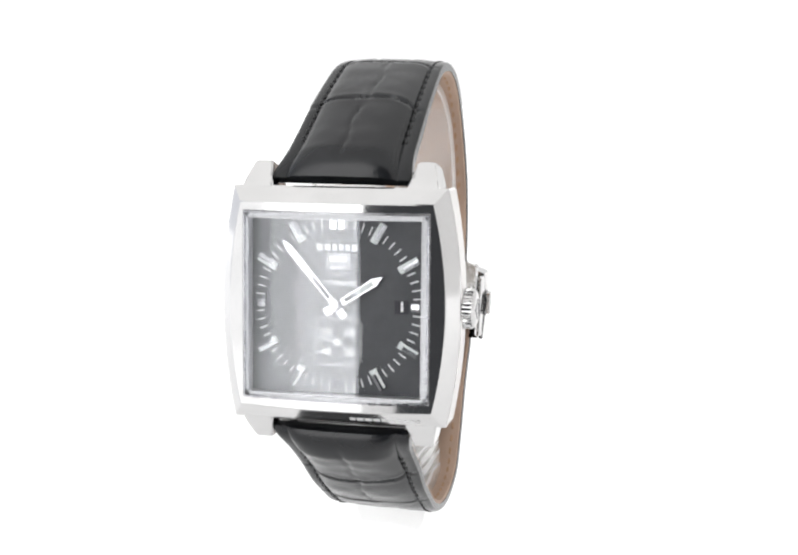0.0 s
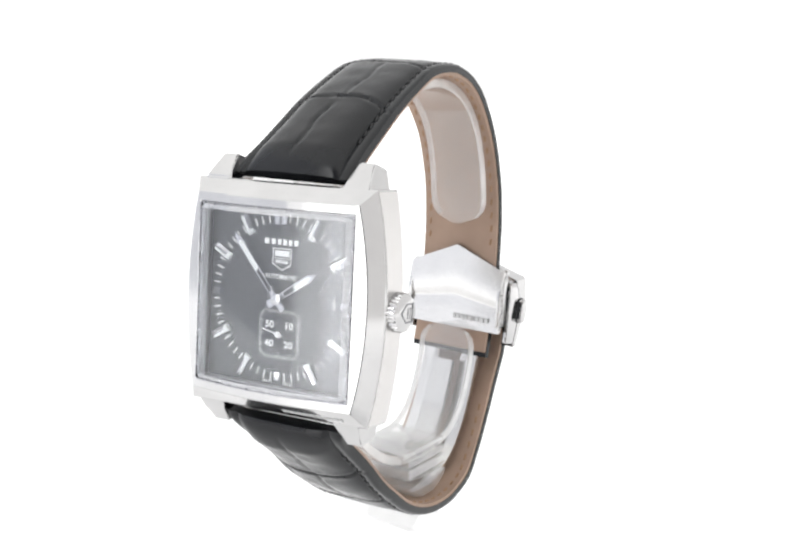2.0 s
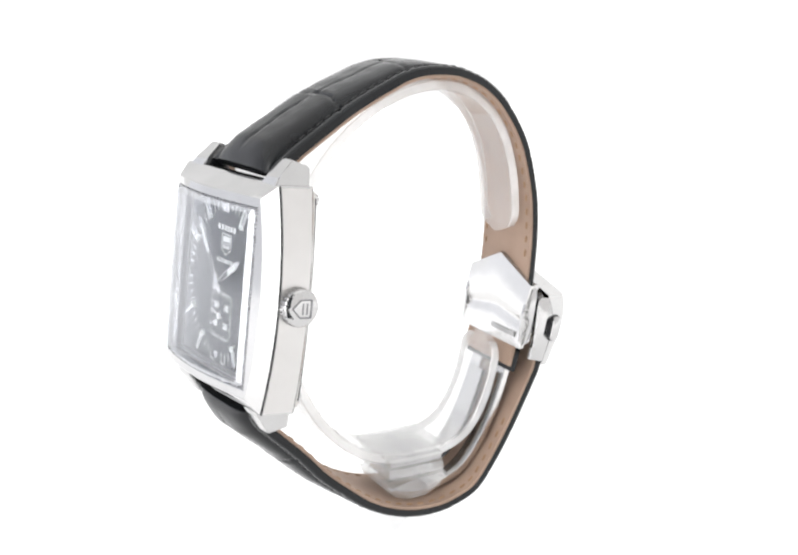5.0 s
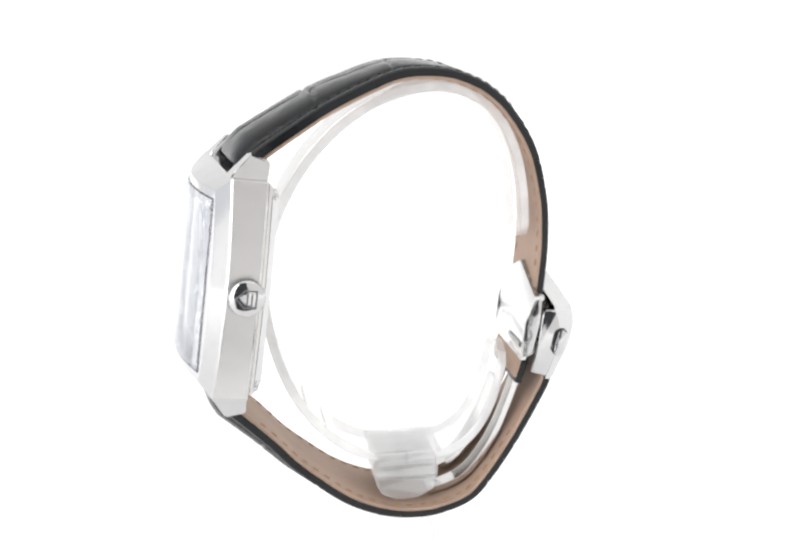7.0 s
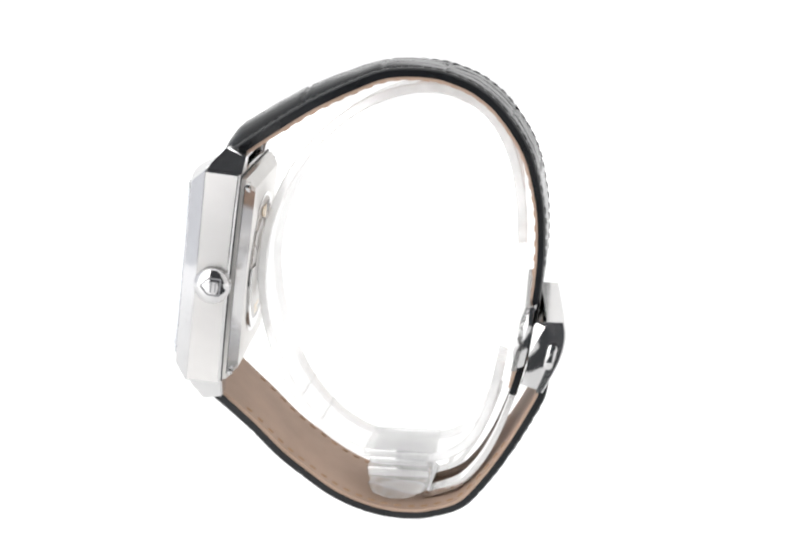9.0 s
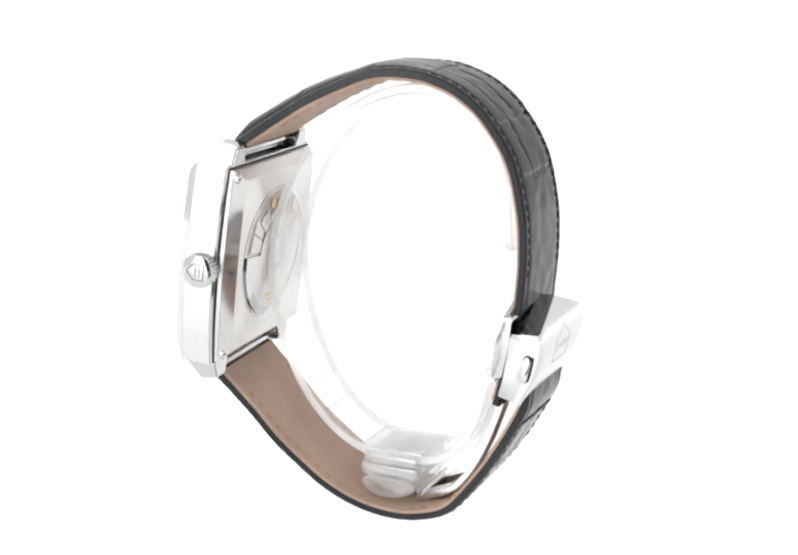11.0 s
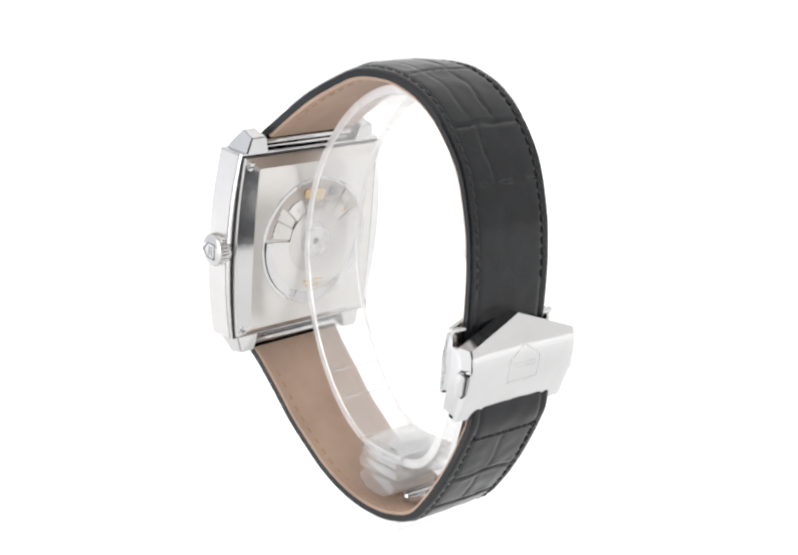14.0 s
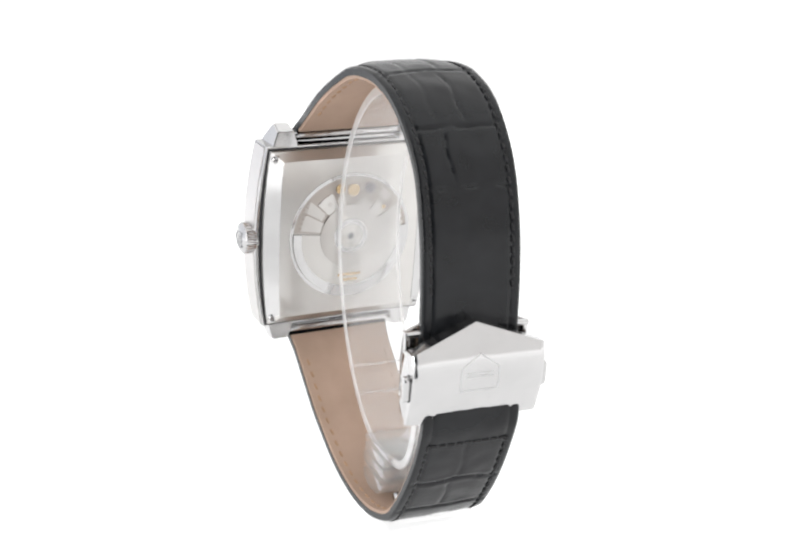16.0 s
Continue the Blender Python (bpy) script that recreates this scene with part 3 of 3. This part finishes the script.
def strap_part(st, name, label, s_end, rows=230):
    qs = sorted(set([round(x, 3) for x in np.linspace(-1, 1, 49)] + [0.80, -0.80, 0.97, -0.97]))
    ss = [s_end * i / rows for i in range(rows + 1)]
    bm = bmesh.new()
    outer = [[st.at(s, q, st.top(s, q)) for q in qs] for s in ss]
    inner = [[st.at(s, q, -st.thick(s) * 0.74) for q in (1.0, 0.5, 0.0, -0.5, -1.0)] for s in ss]
    loft(bm, [o + i for o, i in zip(outer, inner)])
    ob = part(name, bm, BLACK_LEATHER, watch, label)
    bm = bmesh.new()
    rings = []
    for s in ss[9::3]:
        t = st.thick(s)
        rings.append([st.at(s, q, -t * 0.74 + 0.02) for q in (-0.985, -0.5, 0, 0.5, 0.985)] + [st.at(s, q, -t) for q in (0.97, 0.5, 0, -0.5, -0.97)])
    loft(bm, rings)
    part("lining", bm, TAN_LEATHER, ob, "smooth tan leather lining")
    return ob


def stitches(st, ob, s0, s1, qs, mat, inside=False, name="stitch", step=1.9):
    proto = None
    count = int((s1 - s0) * st.length / step)
    for q in qs:
        for i in range(count):
            s = s0 + (s1 - s0) * (i + 0.5) / count
            h = -st.thick(s) - 0.02 if inside else st.top(s, q) + 0.05
            p = st.at(s, q, h)
            d = (st.at(s + 0.004, q, h) - p).normalized()
            side = (st.at(s, q + 0.05, h) - p).normalized()
            up = side.cross(d).normalized()
            d = up.cross(side) + side * 0.16
            d.normalize()
            side = d.cross(up)
            m = Matrix(((d.x, side.x, up.x, p.x * K), (d.y, side.y, up.y, p.y * K), (d.z, side.z, up.z, p.z * K), (0, 0, 0, 1)))
            if proto is None:
                bm = bmesh.new()
                loft(bm, [[(x, r * math.cos(a), r * math.sin(a)) for a in (0, 1.05, 2.09, 3.14, 4.19, 5.24)] for x, r in ((-0.68, 0.08), (-0.48, 0.23), (0.48, 0.23), (0.68, 0.08))])
                proto = part(name, bm, mat, ob, m=m)
            else:
                again(proto, ob, m)


up = Strap(UPPER, 260, 1, -1.1, 3.4, 11.2, 9.4, 2.4, 1.8, 2.2, [(16.2, 1.6, 0.42), (30.5, 1.2, 0.3), (42.5, -0.8, 0.3), (55.5, 0.6, 0.3), (66, 0.4, 0.32)],
           [(0.05, 3, 15.5, 0.26), (-0.05, 17.5, 31, 0.22), (0.3, 31, 42, 0.2), (-0.35, 32, 54, 0.14), (0.2, 43, 55, 0.22), (-0.3, 56, 66, 0.2)])
low = Strap(LOWER, 240, -1, -2.2, 3.0, 11.2, 9.4, 2.3, 1.9, 2.2, [(13.2, 1.6, 0.4), (25, 1.2, 0.35), (38, -0.8, 0.35), (52, 0.5, 0.36), (61.5, 0.4, 0.32), (70, 0.5, 0.3)],
            [(0.0, 2.5, 12.5, 0.2), (0.02, 14, 25, 0.2), (-0.2, 26, 38, 0.16), (0.15, 39, 51, 0.2), (-0.1, 62, 69.5, 0.2), (0.0, 71, 80, 0.15)], 1.1)
upper = strap_part(up, "strap", "upper half of a black crocodile-grain leather strap", 1.0)
lower = strap_part(low, "strap", "lower half of a black crocodile-grain leather strap", 1.0)
stitches(up, upper, 0.07, 0.78, (-0.83, 0.83), THREAD)
stitches(low, lower, 0.08, 0.89, (-0.83, 0.83), THREAD)


def cross_seam(st, ob, s):
    """A row of stitches across the strap below the clasp."""
    mesh = next(o for o in ob.children if o.name.startswith("stitch"))
    for q in np.linspace(-0.72, 0.72, 9):
        h = st.top(s, q) + 0.05
        p, d = st.at(s, q, h), (st.at(s, q + 0.05, h) - st.at(s, q, h)).normalized()
        n = (st.at(s, q, h + 1) - p).normalized()
        side = n.cross(d)
        again(mesh, ob, Matrix(((d.x, side.x, n.x, p.x * K), (d.y, side.y, n.y, p.y * K), (d.z, side.z, n.z, p.z * K), (0, 0, 0, 1))))


cross_seam(low, lower, 0.885)
stitches(up, upper, 0.1, 0.8, (-0.83, 0.83), TAN_THREAD, True, "lining_stitch", 2.6)
stitches(low, lower, 0.1, 0.8, (-0.83, 0.83), TAN_THREAD, True, "lining_stitch", 2.6)


# ---- the folding clasp ----
clasp = new("folding_clasp")
clasp.parent = watch
CY = 3.2  # its middle across the strap


def clasp_parts():
    hw = 11.6
    prof = smooth_line([(27.6, 0, 1.0), (29.4, 0, -3.0), (30.5, 0, -7.0), (29.6, 0, -12.0), (26.6, 0, -18.2)], 60)[0]

    def roof(y):
        return -1.0 - 4.2 * abs(y - CY) / hw

    def surf(y, t):
        """The cover's outer face: y across, t from the pointed top (0) to the lower edge (1)."""
        z = roof(y) + t * (-18.2 - roof(y))
        f = [abs(p.z - z) for p in prof]
        i = int(np.argmin(f))
        i = min(max(i, 1), len(prof) - 2)
        a, b = prof[i - 1], prof[i + 1]
        k = (z - a.z) / (b.z - a.z)
        x = a.x + (b.x - a.x) * k
        edge = max(0, abs(y - CY) / hw - 0.93) / 0.07
        return Vector((x - 0.35 * edge * edge, y, z))
    ys = [CY + hw * q for q in (-1, -0.985, -0.96, -0.93, -0.7, -0.45, -0.2, 0, 0.2, 0.45, 0.7, 0.93, 0.96, 0.985, 1)]
    ts = np.linspace(0, 1, 22)
    bm = bmesh.new()
    o = [[bm.verts.new(surf(y, t)) for t in ts] for y in ys]
    i_ = [[bm.verts.new(surf(y, t) - Vector((1.1 + 2.0 * (1 - t) ** 1.5, 0, 0))) for t in ts] for y in ys]
    for g in (o, i_):
        for a, b in zip(g, g[1:]):
            for k in range(len(ts) - 1):
                bm.faces.new((a[k], b[k], b[k + 1], a[k + 1]))
    for j in range(len(ys) - 1):
        for k in (0, len(ts) - 1):
            bm.faces.new((o[j][k], o[j + 1][k], i_[j + 1][k], i_[j][k]))
    for j in (0, len(ys) - 1):
        for k in range(len(ts) - 1):
            bm.faces.new((o[j][k], o[j][k + 1], i_[j][k + 1], i_[j][k]))
    cover = part("cover", bm, COVER, clasp, "polished steel clasp cover with a pointed top")
    # cheeks
    for sgn in (-1, 1):
        cheek = [(29.3, -5.5), (30.1, -7.2), (29.4, -12.0), (26.6, -18.0), (22.6, -16.8), (23.6, -13.6), (24.7, -6.2), (25.2, -5.4)]
        y = CY + sgn * (hw - 0.9)
        part("cheek", prism(cheek, "y", min(y, y + sgn * 0.85), max(y, y + sgn * 0.85), 0.2, 2), POLISHED, clasp)
        bm = prism([(0.85 * math.cos(a) * 1.0, 0.85 * math.sin(a) + (1.5 if math.sin(a) > 0 else -1.5)) for a in np.linspace(0, 2 * math.pi, 25)[:-1]], "y", -0.9, 0.9, 0.15, 2)
        part("push_button", bm, POLISHED, clasp, "small oval steel push button", m=Matrix.Translation((27.8 * K, (CY + sgn * (hw + 0.1)) * K, -11.3 * K)) @ Matrix.Rotation(radians(14), 4, "Y"))
        # gap round the button: a dark sheet painted in place of shade
        bm = prism([(1.05 * math.cos(a), 1.05 * math.sin(a) + (1.5 if math.sin(a) > 0 else -1.5)) for a in np.linspace(0, 2 * math.pi, 25)[:-1]], "y", -0.05, 0.05)
        part("button_gap_shade", bm, GASKET_AND_GAP, clasp, smooth=False, m=Matrix.Translation((27.8 * K, (CY + sgn * (hw - 0.02)) * K, -11.3 * K)) @ Matrix.Rotation(radians(14), 4, "Y"))
    # engraved house-shaped emblem on the cover
    out = [(-3.3, -12.4), (3.3, -12.4), (3.3, -8.3), (0.0, -5.9), (-3.3, -8.3)]
    lines = list(zip(out, out[1:] + out[:1])) + [((-2.4, -9.2), (2.4, -9.2)), ((-2.4, -9.8), (2.4, -9.8))]
    for (y0, z0), (y1, z1) in lines:
        bm = bmesh.new()
        d = Vector((y1 - y0, z1 - z0)).normalized()
        nrm = Vector((-d.y, d.x)) * 0.13
        rings = []
        for k in range(9):
            f = k / 8
            y, z = CY + y0 + (y1 - y0) * f, z0 + (z1 - z0) * f
            ring = []
            for sy, h in ((1, 0.03), (-1, 0.03), (-1, -0.1), (1, -0.1)):
                yy, zz = y + nrm.x * sy, z + nrm.y * sy
                t = (zz - roof(yy)) / (-18.2 - roof(yy))
                ring.append(surf(yy, t) + Vector((h, 0, 0)))
            rings.append(ring)
        loft(bm, rings)
        part("emblem_line", bm, ENGRAVED, cover)
    # inner plate against the stand, pointed at the top
    hw2 = 10.9
    rings = []
    for t in np.linspace(0, 1, 30):
        ring_o, ring_i = [], []
        for q in (-1, -0.96, -0.5, 0, 0.5, 0.96, 1):
            y = CY + q * hw2
            z0 = 1.4 - 4.3 * abs(q)
            z = z0 + t * (-14.6 - z0)
            x = 23.3 - 2.4 * t - 0.35 * math.sin(min(1.0, t / 0.58) * math.pi) + 0.4 * math.exp(-((t - 0.62) / 0.06) ** 2) - 0.2 * max(0.0, t - 0.68)
            ring_o.append((x + 0.9, y, z))
            ring_i.append((x, y, z))
        rings.append(ring_o + ring_i[::-1])
    bm = bmesh.new()
    loft(bm, rings)
    bmesh.ops.bevel(bm, geom=[e for e in bm.edges if e.calc_face_angle(0) > 0.8], offset=0.15, segments=2, affect="EDGES")
    plate = part("inner_plate", bm, PLATE, clasp, "satin inner plate of the clasp")
    x = CY - 8.6
    for w in (0.9, 0.9, 0.9, 0.3, 0.8, 0.7, 0.7, 0.7, 0.6):
        part("engraved_bar", box(21.02, 21.12, x, x + w, -12.9, -11.9), ENGRAVED, plate, smooth=False)
        x += w + 0.22
    for sgn in (-1, 1):
        y = CY + sgn * (hw2 - 0.4)
        part("plate_cheek", prism([(23.3, -3.4), (24.9, -3.2), (24.3, -8), (23.2, -13.6), (21.0, -14.4), (21.6, -8)], "y", y - 0.4, y + 0.4, 0.15, 2), POLISHED, clasp)
    # curved blades lying along the lower strap
    line = [(21.6, 0, -17.0), (19.7, 0, -22.8), (17.2, 0, -29.0), (14.2, 0, -34.2), (10.6, 0, -38.0), (5.2, 0, -40.3)]
    pts, _ = smooth_line(line, 40)
    for shift, th, rails in ((0.0, 1.0, ((-6.2, -2.6), (2.6, 6.2))), (-2.4, 0.8, ((-2.4, 2.4),))):
        for a, b in rails:
            bm = bmesh.new()
            rings = []
            for k, p in enumerate(pts):
                d = (pts[min(k + 1, 39)] - pts[max(k - 1, 0)]).normalized()
                o = Vector((d.z, 0, -d.x))
                c = p - o * shift
                if shift and (k < 6 or k > 33):
                    continue
                rings.append([c + Vector((0, CY + a, 0)), c + Vector((0, CY + b, 0)), c + Vector((0, CY + b, 0)) - o * th, c + Vector((0, CY + a, 0)) - o * th])
            loft(bm, rings)
            bmesh.ops.bevel(bm, geom=[e for e in bm.edges if e.calc_face_angle(0) > 0.8], offset=0.12, segments=2, affect="EDGES")
            part("blade", bm, BLADE, clasp, "curved polished clasp blade")
    bm = turned([(0.7, -6.6), (1.0, -6.3), (1.0, 6.3), (0.7, 6.6)], 24, "y")
    bmesh.ops.translate(bm, vec=(5.0, CY, -40.4), verts=bm.verts)
    part("hinge", bm, POLISHED, clasp)
    bm = turned([(0.5, -11.0), (0.6, -10.6), (0.6, 10.6), (0.5, 11.0)], 16, "y")
    bmesh.ops.translate(bm, vec=(24.6, CY, -3.2), verts=bm.verts)
    part("clasp_pin", bm, POLISHED, clasp)


clasp_parts()

# ---- the clear stand inside the strap ----
stand = tagged(new("watch_stand"), "clear acrylic ring stand inside the watch strap on a white table", "stand")


def stand_parts():
    y0, hw, th = 2.3, 6.0, 1.7
    a0, a1 = radians(9.3), radians(336)
    rings = []
    k = 150
    for i in range(k + 1):
        a = a0 + (a1 - a0) * i / k
        c, s = math.cos(a), math.sin(a)
        end = min(i, k - i) / k * 300
        wide = hw + 0.2 * max(0.0, -c)
        w = hw * math.sqrt(max(0.02, 1 - max(0, 1 - end / 8) ** 2.6)) if end < 8 else wide
        z = 0.6 + 34.9 * s
        skew = (3.8 + 2.2 * (0.5 + 0.5 * c)) * max(0.0, z / 28) ** 1.55
        if c > 0 and s < 0:
            p = Vector((-1.3 + 22.0 * c ** 0.52, 0, z))
        else:
            p = Vector((-1.3 + 24.2 * c + skew, 0, z))
        o = Vector((c / 24.2, 0, s / 34.9)).normalized()
        ring = []
        for yy, h in ((-w, 0.2), (-w + 0.2, 0), (w - 0.2, 0), (w, 0.2), (w, th - 0.2), (w - 0.2, th), (-w + 0.2, th), (-w, th - 0.2)):
            ring.append(p + Vector((0, y0 + yy, 0)) - o * h)
        rings.append(ring)
    bm = bmesh.new()
    loft(bm, rings)
    ring = part("ring", bm, ACRYLIC, stand, "open ring of clear acrylic")
    ring.data.materials.append(ACRYLIC_EDGE)  # its sawn edges are whitened for the light they catch
    for p in ring.data.polygons:
        p.material_index = 1 if abs(p.normal.y) > 0.4 else 0
    # moulded ridges across the inner face
    for deg in (222, 234):
        c, s = math.cos(radians(deg)), math.sin(radians(deg))
        d = math.atan2(s / 34.9, c / 24.2)
        part("ridge", box(-0.2, 0.2, -5.7, 5.7, -0.2, 0.2, 0.08, 1), ACRYLIC, stand, m=Matrix.Translation(((-1.3 + 24.2 * c - 1.75 * math.cos(d)) * K, y0 * K, (0.6 + 34.9 * s - 1.75 * math.sin(d)) * K)) @ Matrix.Rotation(-d, 4, "Y"))
    y0 = 0.8
    foot = [(-5.2, -31.5), (5.6, -31.5), (5.6, -34.2), (6.0, -34.7), (6.0, -37.4), (4.8, -39.2), (2.0, -40.6), (-1.6, -40.8), (-4.6, -39.8), (-5.6, -37.8), (-5.6, -34.7), (-5.2, -34.2)]
    ft = part("foot", prism([(x, z) for x, z in foot if z < -36] + [(-5.6, -36.6), (6.0, -36.6)][::-1], "y", y0 - 6.8, y0 + 6.8, 0.35, 2), ACRYLIC_CLEAR, stand, "stepped clear acrylic foot")
    for x0, x1, z0, z1, d in ((-5.5, 5.9, -36.3, -34.5, 6.6), (-5.1, 5.6, -34.2, -32.6, 6.4), (-6.2, 6.6, -32.3, -31.4, 6.0)):
        part("foot_plate", box(x0, x1, y0 - d, y0 + d, z0, z1, 0.25, 2), ACRYLIC_CLEAR, ft)
    for x in (0.2,):
        part("foot_rib", box(x - 0.35, x + 0.35, y0 - 5.4, y0 + 5.4, -36.7, -32.0, 0.1, 1), ACRYLIC_CLEAR, ft)
    base = [(-4.2, FLOOR_Z), (5.4, FLOOR_Z), (5.4, -47.4), (4.6, -46.4), (3.4, -43.9), (-0.8, -44.0), (-2.8, -46.2), (-4.2, -47.4)]
    part("base", prism(base, "y", y0 - 5.8, y0 + 11.7, 0.4, 2), ACRYLIC_CLEAR, stand, "clear acrylic base block")


stand_parts()


# ---- the turntable turns watch and stand together ----
def motions():
    rows = [(t, pose(0, 0, 0, 0, 0, -8.814 * (t - 8) - 0.0038 * (t - 8) ** 2)) for t in range(0, 17)]
    walk(watch, rows)
    walk(stand, rows)


motions()
